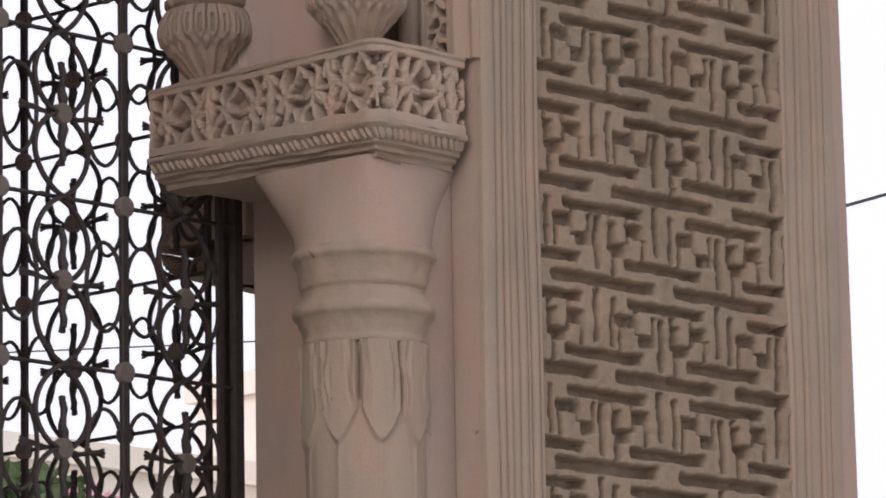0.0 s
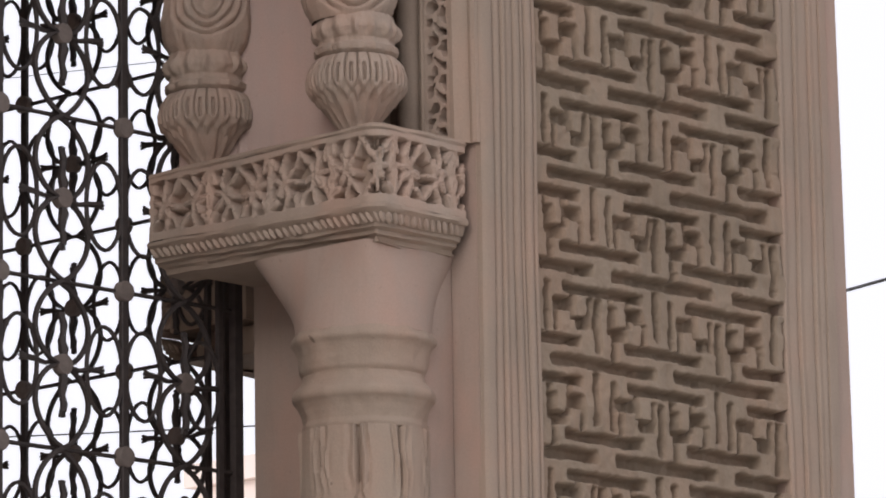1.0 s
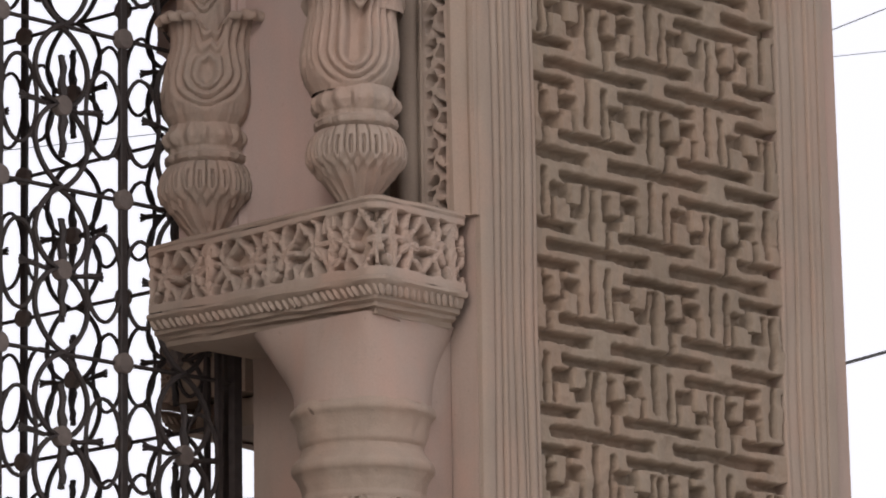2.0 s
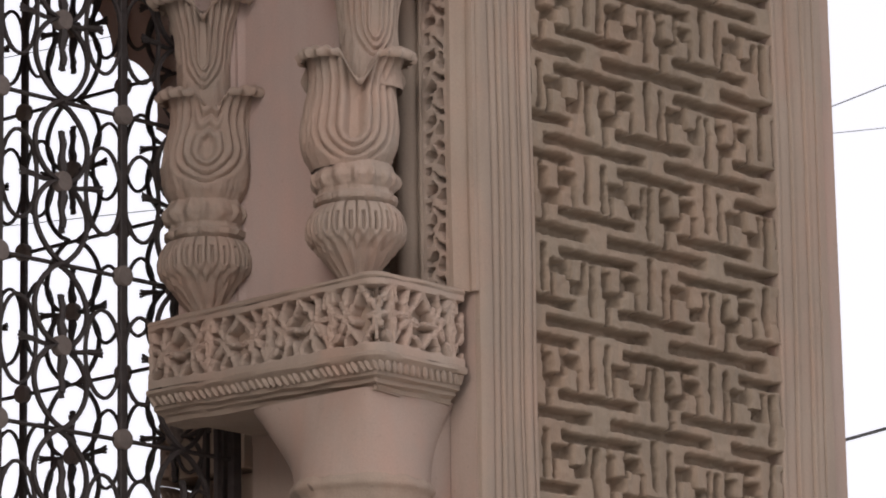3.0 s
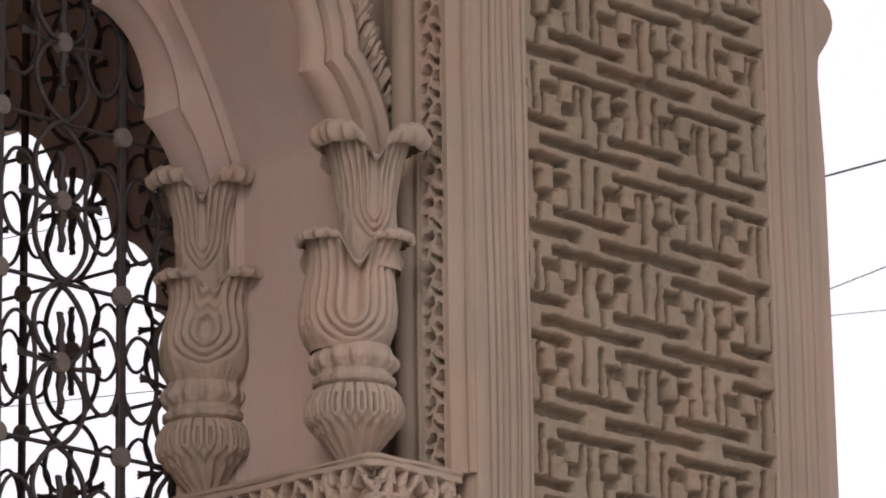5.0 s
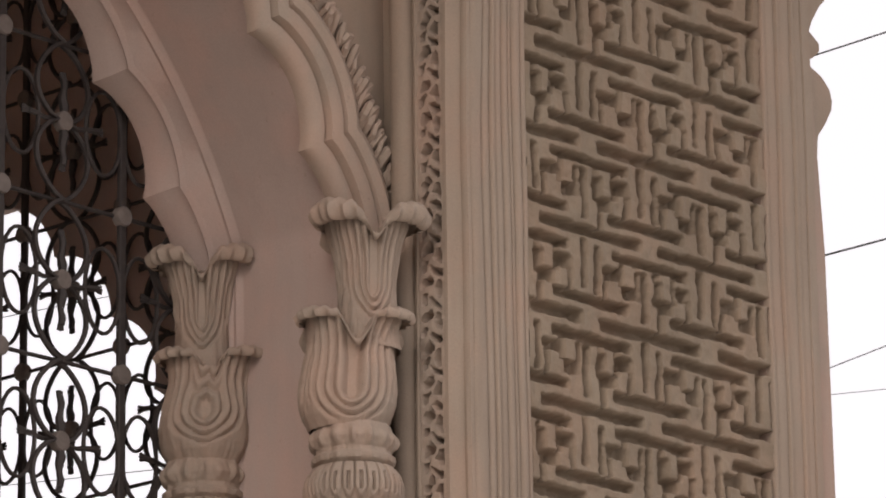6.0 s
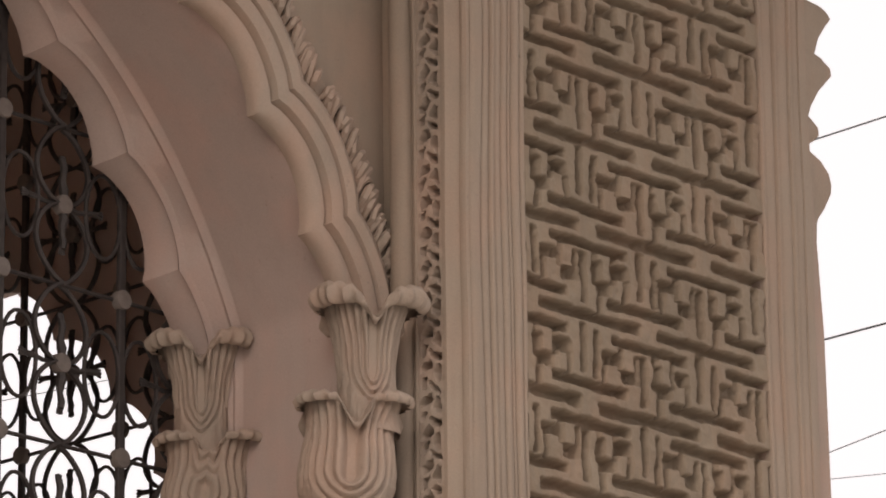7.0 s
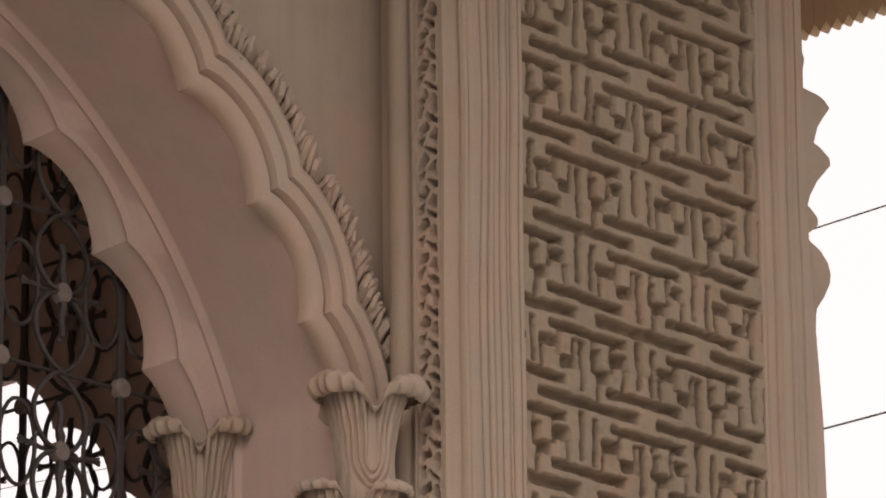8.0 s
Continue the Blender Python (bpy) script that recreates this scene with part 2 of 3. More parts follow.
def arch_half(to, detail):
    # body of the wall: front, soffit and back of one half of the arch
    line = [Vector((0.02, LEDGE_Z - 0.1)), Vector((-0.20, LEDGE_Z - 0.1)), Vector((-0.20, 4.8))] + SMOOTH
    n = len(line)

    def fn(i, j):
        p = line[i]
        x_top = p.x
        return [(x_top, FRONT, TOP), (p.x, FRONT, p.y), (p.x, THICK, p.y), (x_top, THICK, TOP)][j]
    wall = part("wall_arch", grid(n, 3, lambda i, j: fn(i, j + 1)), REVEAL, smooth=True, to=to)
    tagged(wall, "plain rosy plaster arch wall with a smooth soffit", "arch wall", kind="structure")
    front = part("wall_spandrel", grid(n, 2, lambda i, j: fn(i, j)), PLASTER, smooth=True, to=to)
    tagged(front, "plain beige plaster spandrel above the multifoil arch", "spandrel", kind="structure")
    side = thing("springing_block", "plain plaster springing block above the carved ledge", "springing block", kind="structure")
    part("block", box(-0.199, 0.01, FRONT + 0.002, THICK - 0.002, LEDGE_Z - 0.1, 5.4), REVEAL, side, smooth=False, to=to)
    if not detail:
        return
    arch = thing("cusped_archivolt", "moulded multifoil plaster archivolt with a leaf border", "arch moulding")
    prof = [(0.041, FRONT + 0.02), (0.000, FRONT + 0.012), (0.000, FRONT - 0.012), (0.016, FRONT - 0.03), (0.041, FRONT - 0.036), (0.061, FRONT - 0.034), (0.075, FRONT - 0.02), (0.084, FRONT - 0.046),
            (0.109, FRONT - 0.056), (0.132, FRONT - 0.05), (0.140, FRONT - 0.03), (0.150, FRONT - 0.052), (0.177, FRONT - 0.062), (0.201, FRONT - 0.052), (0.212, FRONT - 0.03),
            (0.238, FRONT - 0.02), (0.252, FRONT + 0.02)]
    rows = [(y, foils(d, 0.078 - 0.13 * d)) for d, y in prof]
    # brighter CARVED instead of PLASTER: the light on the rolls is in the colour
    part("moulding", sweep_rows(rows), CARVED, arch, "three rolled mouldings following the cusps", to=to)
    # leaf border
    base = foils(0.235, 0.048, 40)
    outer = foils(0.288, 0.038, 40)
    part("border_bed", sweep_rows([(FRONT + 0.01, base), (FRONT - 0.025, base), (FRONT - 0.025, outer), (FRONT + 0.01, outer)]), PLASTER, arch, to=to)
    for i in range(3, len(base) - 40 * 2, 2):
        i2 = i + random.choice((-1, 0, 0, 1))
        a, b = base[i2], outer[min(i2 + random.choice((2, 4, 5, 6)), len(outer) - 1)]
        d = b - a
        s = Vector((-d.y, d.x)).normalized()
        k = 0.7 + 0.6 * random.random()
        way = [(-0.05, 0.004, 0.020), (0.25, 0.009 * k, 0.040), (0.6, 0.006, 0.048), (0.9, -0.010 * k, 0.040), (1.02, -0.020 * k, 0.026)]
        pts = [(a.x + d.x * f + s.x * o, FRONT - h * (0.85 + 0.3 * random.random()), a.y + d.y * f + s.y * o) for f, o, h in way]
        part("carved_leaf", tube(pts, [0.008, 0.0105 * k, 0.0115 * k, 0.009, 0.005], 6), CARVED, arch, to=to)
    # rear rim: smooth soffit flaring out to the cusped back edge
    rear = thing("rear_arch_rim", "plain flared multifoil plaster rim at the back of the arch", "arch moulding")
    inner = [p + Vector((-0.004, -0.004)) for p in SMOOTH]
    back = [p + Vector((-0.055, -0.022)) for p in foils(0.0, 0.08)]
    ridge = [(a * 0.44 + b * 0.56) for a, b in zip(inner, back)]
    slope = [(a * 0.18 + b * 0.82) for a, b in zip(inner, back)]
    rows = [(0.678, SMOOTH), (0.690, inner), (0.697, [p + Vector((-0.013, -0.013)) for p in SMOOTH]), (0.708, [p + Vector((-0.011, -0.011)) for p in SMOOTH]),
            (0.748, [p + Vector((0.006, 0.006)) for p in ridge]), (0.757, [p + Vector((-0.009, -0.009)) for p in ridge]), (0.770, ridge), (0.808, slope), (0.852, back), (THICK + 0.005, back), (THICK + 0.005, foils(0.12, 0.02))]
    rows = [(y, [Vector((line[0].x, LEDGE_Z))] + list(line)) for y, line in rows]
    part("soffit_rib", sweep_rows(rows[:5]), REVEAL, rear, "thin rounded rib along the soffit", to=to)
    part("cusped_rim", sweep_rows(rows[4:]), REVEAL, rear, "chamfered cusped back edge", to=to)


arch_half(settled, True)
arch_half(across, True)
arch_half(left_half, False)
arch_half(far_half, False)


# plain piers, and unseen solid left and back walls added to darken the interior
XL = SIDE - WIDE
tagged(part("wall_blocker_left", box(XL, XL + THICK, SIDE, WIDE - 0.002, 0.0, TOP), REVEAL, smooth=False), "plain unseen plaster wall added to keep daylight out of the pavilion", "wall", kind="structure")
tagged(part("wall_blocker_back", box(XL + THICK + 0.002, SIDE - 0.002, WIDE - THICK, WIDE - 0.002, 0.0, TOP), REVEAL, smooth=False), "plain unseen plaster back wall added to keep daylight out of the pavilion", "wall", kind="structure")
tagged(part("wall_left_pier", box(XL, XL + SIDE, 0.02, SIDE - 0.002, 0.0, TOP), REVEAL, smooth=False), "plain plaster corner pier", "pier", kind="structure")
tagged(part("wall_far_pier", box(SIDE - THICK, SIDE, SIDE + SPAN, WIDE - THICK - 0.002, 0.0, TOP), REVEAL, smooth=False), "plain plaster pier beyond the side arch", "pier", kind="structure")


# ---- carved ledge on the column, seen under the springing ----
# one cell of the scroll carving: strokes from (x, z) to (x, z) with a thickness
STROKES = [(0.012, 0.0, 0.034, 0.008, 0.0105), (0.004, 0.012, 0.014, 0.036, 0.0105), (-0.008, 0.010, -0.022, 0.030, 0.0105), (-0.012, -0.004, -0.034, -0.008, 0.0105),
           (-0.004, -0.012, -0.012, -0.036, 0.0105), (0.008, -0.010, 0.022, -0.030, 0.0105), (-0.060, 0.076, -0.034, 0.040, 0.009), (0.050, 0.078, 0.036, 0.044, 0.010),
           (-0.052, -0.078, -0.030, -0.044, 0.010), (0.056, -0.076, 0.034, -0.046, 0.009), (0.006, 0.040, -0.004, 0.080, 0.008), (-0.006, -0.040, 0.006, -0.080, 0.008),
           (0.0575, -0.080, 0.051, -0.012, 0.0095), (0.051, -0.012, 0.0575, 0.080, 0.0095)]
CELL_U = 0.115


def foliage(u, v, height, seed):
    """Relief of pierced leaf scrolls: 0 in a hole, 1 on the face."""
    m = min(v - 0.008, height - v)
    best = 1.0 - smoothstep(0.016, 0.024, m + 0.004 * noise.noise((u * 30, v * 30, seed)))
    x = u + 0.012 * noise.noise((u * 24, v * 24, seed + 3))
    z = v - height / 2 - 0.004 + 0.012 * noise.noise((u * 24, v * 24, seed + 7))
    n0 = math.floor(x / CELL_U)
    for n in (n0 - 1, n0, n0 + 1):
        cx = (n + 0.5) * CELL_U
        side = 1 if n % 2 else -1
        for k, (x0, z0, x1, z1, r) in enumerate(STROKES):
            j = noise.noise((n * 3.7 + seed, k * 2.3, 1.5)) * 0.008
            x0s, x1s = cx + side * x0 + j, cx + side * x1 - j
            dx, dz = x1s - x0s, z1 - z0
            f = max(0.0, min(1.0, ((x - x0s) * dx + (z - z0) * dz) / (dx * dx + dz * dz)))
            d = math.hypot(x - x0s - f * dx, z - z0 - f * dz)
            r *= 1.18
            if d < r * 1.5:
                top = 0.98 - 0.22 * (d / r) ** 2 - 0.10 * (1 - smoothstep(0.0, 0.002, abs(d - r * 0.3)))
                best = max(best, top * (1 - smoothstep(r * 0.85, r * 1.3, d)))
    return best


LX0, LX1, LY0, LY1 = -0.372, -0.022, 0.030, 0.895


def ledge(to, seed):
    t = thing("carved_ledge", "beige plaster ledge with pierced leaf carving above a dentil moulding", "ledge")
    b0, b1 = LEDGE_Z - 0.198, LEDGE_Z
    r = 0.05
    # path of the carved face: back to front along the opening, round the corner, then to the pilaster
    path = [(LX0, LY1 - (LY1 - LY0 - r) * k / 200) for k in range(201)]
    path += [(LX0 + r - r * math.cos(a), LY0 + r - r * math.sin(a)) for a in (math.pi / 2 * k / 8 for k in range(1, 9))]
    path += [(LX0 + r + (LX1 - LX0 - r) * k / 84, LY0) for k in range(1, 85)]
    run = [0.0]
    for a, b in zip(path, path[1:]):
        run.append(run[-1] + math.hypot(a[0] - b[0], a[1] - b[1]))

    def inward(i):
        a, b = path[max(i - 1, 0)], path[min(i + 1, len(path) - 1)]
        d = Vector((b[0] - a[0], b[1] - a[1], 0)).normalized()
        return Vector((-d.y, d.x, 0))
    nv = 48
    hh = b1 - b0 - 0.0

    def face(i, j):
        v = hh * j / nv
        k = foliage(run[i], v, hh, seed)
        q = Vector((*path[i], b0 + v)) + inward(i) * (0.050 * (1 - k) + 0.004)
        return q + Vector((0, 0, 0.006 * noise.noise((run[i] * 4, seed, 0))))
    part("carved_face", grid(len(path), nv + 1, face), CARVED, t, "pierced leaf carving", to=to)
    ins = [Vector((*path[i], 0)) + inward(i) * 0.004 for i in range(len(path))]
    # top slab
    lip = [(0.004, b1), (0.0, b1 + 0.006), (0.008, b1 + 0.016), (0.06, b1 + 0.022)]
    bm = grid(len(path), len(lip), lambda i, j: Vector((*path[i], lip[j][1] + 0.004 * noise.noise((run[i] * 8, j * 0.7, seed)))) + inward(i) * (lip[j][0] + 0.005 * noise.noise((run[i] * 12, j * 0.6, seed + 2))))
    part("rim", bm, PLASTER, t, to=to)
    part("top", box(LX0 + 0.045, LX1 + 0.02, LY0 + 0.045, LY1 - 0.002, b0 + 0.01, b1 + 0.02), PLASTER, t, smooth=False, to=to)
    # lower mouldings stepping inwards
    low = [(0.004, b0), (-0.003, b0 - 0.002), (-0.005, b0 - 0.012), (0.001, b0 - 0.019), (0.009, b0 - 0.022), (0.017, b0 - 0.046), (0.024, b0 - 0.049), (0.024, b0 - 0.060), (0.040, b0 - 0.064),
           (0.041, b0 - 0.074), (0.056, b0 - 0.079), (0.060, b0 - 0.093), (0.15, b0 - 0.100)]
    bm = grid(len(path), len(low), lambda i, j: Vector((*path[i], low[j][1] + 0.005 * noise.noise((run[i] * 9, j * 0.7, seed)))) + inward(i) * (low[j][0] + 0.005 * noise.noise((run[i] * 14, j * 0.9, seed + 5))))
    part("under_moulding", bm, PLASTER, t, to=to)
    part("soffit", box(LX0 + 0.11, LX1 + 0.02, LY0 + 0.11, LY1 - 0.05, b0 - 0.094, b0), PLASTER, t, smooth=False, to=to)
    # slanted beads of the cable moulding
    step, s = 0.024, 0.012
    while s < run[-1] - 0.01:
        i = min(range(len(run)), key=lambda k: abs(run[k] - s))
        n = inward(i)
        d = Vector((-n.y, n.x, 0)) * -1
        k = 0.7 + 0.5 * random.random()
        c = Vector((*path[i], b0 - 0.034 + 0.005 * noise.noise((run[i] * 9, 2.8, seed)))) + n * (0.010 + 0.004 * random.random())
        a = c + Vector((0, 0, 0.014)) - n * 0.004 - d * 0.007
        b = c - Vector((0, 0, 0.014)) + n * 0.005 + d * 0.007
        part("bead", tube([a, a * 0.7 + b * 0.3, a * 0.3 + b * 0.7, b], [0.004, 0.0085 * k, 0.0085 * k, 0.004], 5), CARVED, t, to=to)
        s += step


ledge(ledge_front, 1.3)
ledge(ledge_side, 5.1)

# ---- engaged column with bell capital ----
COL = (-0.206, 0.243)


def lathe(profile, c, seg=64, bump=None):
    def fn(i, j):
        a = 2 * math.pi * i / seg
        r, z = profile[j]
        if bump:
            r += bump(a, z, r)
        return (c[0] + r * math.cos(a), c[1] + r * math.sin(a), z)
    return grid(seg, len(profile), fn, True, True)


def spread(profile, step=0.008):
    out = []
    for (r0, z0), (r1, z1) in zip(profile, profile[1:]):
        n = max(1, int(math.hypot(r1 - r0, z1 - z0) / step))
        out += [(r0 + (r1 - r0) * k / n, z0 + (z1 - z0) * k / n) for k in range(n)]
    return out + [profile[-1]]


TOCAM = math.atan2(EYE[1] - COL[1], EYE[0] - COL[0])


def column(to):
    t = thing("engaged_column", "beige plaster engaged column with hanging leaves and bell capital", "column")

    def leaves(a, z, r):
        a = a + 0.03 * noise.noise((2 * math.cos(a), z * 6, 1.0))
        q = ((a - TOCAM - 0.25) / radians(40) + 0.5) % 1.0 - 0.5
        b = abs(q)
        tip = 3.336 + 0.105 * (2 * b) ** 1.6
        on = smoothstep(tip - 0.007, tip + 0.009, z)
        out = 0.011 * on * (1 - smoothstep(0.40, 0.48, b)) + 0.004 * on * (1 - smoothstep(0.0, 0.02, z - tip))
        out -= 0.006 * on * smoothstep(0.44, 0.5, b)
        out += 0.005 * math.cos(q * 30 + 4 * noise.noise((a * 3, z * 9, 0))) * on * smoothstep(3.40, 3.47, z) * smoothstep(0.12, 0.3, b)
        out += 0.004 * (1 - on) * (1 - smoothstep(0.02, 0.07, b))
        out += 0.002 * noise.noise((5 * math.cos(a), 5 * math.sin(a), 13 * z))
        return out

    def chipped(a, z, r):
        return 0.005 * noise.noise((4 * math.cos(a), 4 * math.sin(a), 8 * z)) + 0.003 * noise.noise((13 * math.cos(a), 13 * math.sin(a), 40 * z))
    shaft = [(0.160, z) for z in [0.3 + 0.25 * k for k in range(12)]] + [(0.160, 3.25 + 0.005 * k) for k in range(72)]
    part("shaft", lathe(shaft, COL, 216, leaves), PLASTER, t, "shaft with pointed hanging leaves", to=to)
    neck = spread([(0.158, 3.600), (0.166, 3.605), (0.168, 3.617), (0.164, 3.625), (0.167, 3.640), (0.173, 3.660), (0.182, 3.676), (0.190, 3.684), (0.193, 3.694), (0.190, 3.708), (0.182, 3.716), (0.174, 3.724),
                   (0.164, 3.738), (0.162, 3.752), (0.169, 3.762), (0.171, 3.780), (0.173, 3.800), (0.178, 3.818), (0.184, 3.830), (0.191, 3.836), (0.193, 3.844), (0.190, 3.854), (0.184, 3.860), (0.180, 3.868)], 0.005)
    part("neck_rings", lathe(neck, COL, 108, chipped), PLASTER, t, "stacked ring mouldings with chipped lips", to=to)
    # bell: round at the foot, rectangular under the ledge
    seg = 72
    hx0, hx1, hy0, hy1 = LX0 + 0.03 - COL[0], 0.03 - COL[0], LY0 + 0.062 - COL[1], 0.55 - COL[1]

    def bell(i, j):
        a = 2 * math.pi * i / seg
        s = j / 16
        c, q = math.cos(a), math.sin(a)
        rr = 0.182
        kx = (hx1 if c > 0 else -hx0)
        ky = (hy1 if q > 0 else -hy0)
        p = 2 + 6 * s
        rect = (abs(c / kx) ** p + abs(q / ky) ** p) ** (-1 / p)
        w = s ** 1.12
        r = rr * (1 - w) + rect * w
        return (COL[0] + r * c, COL[1] + r * q, 3.862 + 0.231 * s)
    part("bell", grid(seg, 17, bell, True, True), BELL, t, "plain flaring bell", to=to)
    part("respond", box(-0.165, 0.003, 0.112, 0.25, 0.0, LEDGE_Z - 0.21, 0.006), BELL, t, "flat plaster respond behind the column", to=to)
    part("base", lathe([(0.24, 0.0), (0.24, 0.12), (0.22, 0.16), (0.19, 0.2), (0.2, 0.26), (0.165, 0.32)], COL, 48), PLASTER, t, to=to)


column(same)
column(across)


# ---- tulip finials standing on the ledge ----
def finial(c, to, seed, label, slim=1.0, lean=(0.0, 0.0), lower_lean=(0.0, 0.0), closed=False, turn=0.0):
    t = thing("tulip_finial", label, "finial", "tulip finials on the ledge")
    z0 = LEDGE_Z + 0.018

    def worn(a, z, k=0.004):
        return k * noise.noise((4 * math.cos(a), 4 * math.sin(a), 11 * z + seed)) + 0.5 * k * noise.noise((11 * math.cos(a), 11 * math.sin(a), 34 * z + seed))

    # bud: a fluted cone under two rows of pointed leaves
    def bud(a, z, r):
        u = z - z0 + 0.006 * noise.noise((5 * math.cos(a), 5 * math.sin(a), seed))
        q = abs((a / radians(15)) % 1.0 - 0.5) * 2
        q2 = abs((a / radians(15) + 0.5) % 1.0 - 0.5) * 2
        tip = smoothstep(-0.004, 0.006, u - (0.104 + 0.034 * q))
        under = smoothstep(-0.004, 0.006, u - (0.088 + 0.030 * q2))
        slot = smoothstep(0.128, 0.138, u) * (1 - smoothstep(0.176, 0.188, u)) * (1 - smoothstep(0.12, 0.34, q))
        gap = smoothstep(0.72, 0.98, q) * tip
        flute = 0.006 * abs(math.sin(a * 8 + 1.5 * u * 10)) * (1 - under) * smoothstep(0.015, 0.04, u)
        return 0.009 * tip + 0.005 * under - 0.013 * slot - 0.011 * gap - flute + worn(a, z)
    prof = spread([(0.044, z0 - 0.01), (0.040, z0 + 0.010), (0.058, z0 + 0.034), (0.094, z0 + 0.080), (0.112, z0 + 0.108), (0.123, z0 + 0.135), (0.124, z0 + 0.160), (0.115, z0 + 0.190), (0.104, z0 + 0.206), (0.094, z0 + 0.215)], 0.005)
    part("bud", lathe(prof, c, 216, bud), CARVED, t, "bud of pointed leaves over a fluted cone", to=to)

    # collar: two worn rings, the upper one of knobbly leaves
    def knobs(a, z, r):
        k = smoothstep(z0 + 0.262, z0 + 0.275, z) * (1 - smoothstep(z0 + 0.300, z0 + 0.318, z))
        lump = max(0.0, math.sin(a * 15 + 1.4 * noise.noise((3 * math.cos(a), 3 * math.sin(a), seed)))) ** 0.6
        return (0.010 * lump - 0.006) * k + worn(a, z, 0.008)
    prof = spread([(0.09, z0 + 0.205), (0.100, z0 + 0.218), (0.112, z0 + 0.226), (0.115, z0 + 0.240), (0.104, z0 + 0.250), (0.103, z0 + 0.260), (0.114, z0 + 0.272), (0.121, z0 + 0.286), (0.118, z0 + 0.300), (0.108, z0 + 0.314), (0.1, z0 + 0.33)], 0.005)
    part("collar", lathe(prof, c, 144, knobs), CARVED, t, "worn double collar with leafy knobs", to=to)

    def cup(nm, at, z_a, z_b, prof, valley, slot, foot, flare, curl, swing, seam=False, aim=0.0, drop=1.3, shear=0.0, shrink=0.5, swell=1.0):
        """Three petals; round each gap between them runs a nest of U-shaped grooves."""
        seg, nb, nr = 240, 64, 26
        prof = [p * slim for p in prof]
        tall = z_b - z_a

        def fn(i, j):
            a = 2 * math.pi * i / seg
            q = ((a - TOCAM - aim) / (math.pi * 2 / 3) + 0.5) % 1.0 - 0.5
            aq = abs(q) * 2
            s = min(1.0, j / (nb - 1))
            roll = max(0.0, (j - nb + 1) / nr)
            k = min(0.9999, s) * (len(prof) - 1)
            r = prof[int(k)] + (prof[int(k) + 1] - prof[int(k)]) * (k - int(k))
            dip = min(1.0, aq / 0.46)
            z = z_a + tall * s * (valley + (1 - valley) * dip * dip * (3 - 2 * dip) * (1 + 0.04 * aq))
            x = aq * radians(60) * 0.118 * slim
            # nest of grooves, opening outwards towards the lip
            wide = slot + flare * smoothstep(0.55, 1.0, s) ** 1.3
            low = max(0.0, foot - s) * tall
            if seam:
                x_in = math.hypot(x, low) + 0.65 * max(0.0, s - 0.62) * tall * (1 - smoothstep(0.018, 0.050, x))
                m = x_in - slot * (1 - 0.5 * smoothstep(0.4, 0.8, s))
            else:
                m = math.hypot(max(0.0, x - (wide - slot)), low) - slot
            inside = smoothstep(-0.010, 0.004, m)
            ridge = 0.5 - 0.5 * math.cos(2 * math.pi * max(0.0, m) / 0.0265)
            reach = smoothstep(0.0, 0.10, s) * (1 - smoothstep(0.100, 0.118, m + 0.3 * low))
            g = -0.013 * (1 - ridge ** 0.55) * reach - 0.017 * (1 - inside) * (0.5 if seam else 1.0)
            w = math.sin(math.pi / 2 * max(0.0, aq - 0.05) / 0.95) ** swell
            ang = swing * roll
            rad = curl * (1 - shrink * roll)
            lip = 0.010 * smoothstep(0.72, 1.0, s) * w
            r += lip + w * rad * (1 - math.cos(ang)) + g * math.cos(min(ang, 3.0))
            z += w * rad * drop * math.sin(ang) + g * 0.7 * math.sin(min(ang, 3.0)) - 0.012 * roll * (1 - w)
            r -= 0.030 * roll * (1 - w)
            r += worn(a, z, 0.0045)
            k = shear * s * s
            return (at[0] + 0.68 * k + r * math.cos(a), at[1] - 0.73 * k + r * math.sin(a), z)
        tulip = part(nm, grid(seg, nb + nr, fn, True), CARVED, t, "tulip cup with nested carved grooves and rolled petal tips", to=to)
        part("core", lathe([(0.062 * slim, z_a), (0.070 * slim, z_a + 0.1), (0.078 * slim, z_b - 0.09), (0.082 * slim, z_b - 0.05), (0.04, z_b - 0.03)], at, 32), CARVED, tulip, to=to)
    low_at = (c[0] + lower_lean[0], c[1] + lower_lean[1])
    top_at = (c[0] + lean[0], c[1] + lean[1])
    cup("lower_tulip", low_at, z0 + 0.318, z0 + 0.622, [0.100, 0.121, 0.132, 0.135, 0.133, 0.128, 0.122, 0.118, 0.118, 0.124], 0.86 if closed else 0.78, 0.022, 0.50 if closed else 0.34,
        0.016 if closed else 0.014, 0.021, 4.2, closed, turn, 1.2, 0.018, 0.35, 1.1)
    cup("upper_tulip", top_at, z0 + 0.54, z0 + 0.905, [0.092, 0.087, 0.083, 0.080, 0.079, 0.081, 0.085, 0.092, 0.100, 0.108], 0.86, 0.011 if closed else 0.014, 0.56 if closed else 0.50,
        0.004 if closed else 0.008, 0.030 if closed else 0.036, 4.5, False, turn + (0.0 if closed else 0.14), 1.35, 0.0, 0.4, 0.9)


FIN_F, FIN_R = (-0.238, 0.225), (-0.25, 0.785)
for to, s in ((settled, 0.0), (across, 4.0)):
    finial(FIN_F, to, s, "grey-beige carved plaster tulip finial under the arch mouldings", 1.0, (0.030, -0.026), (-0.012, 0.012), False, 0.10)
    finial(FIN_R, to, s + 9, "worn rosy-beige carved plaster tulip finial at the back of the arch", 0.97, (-0.002, 0.002), (0.003, -0.003), True, -0.02)


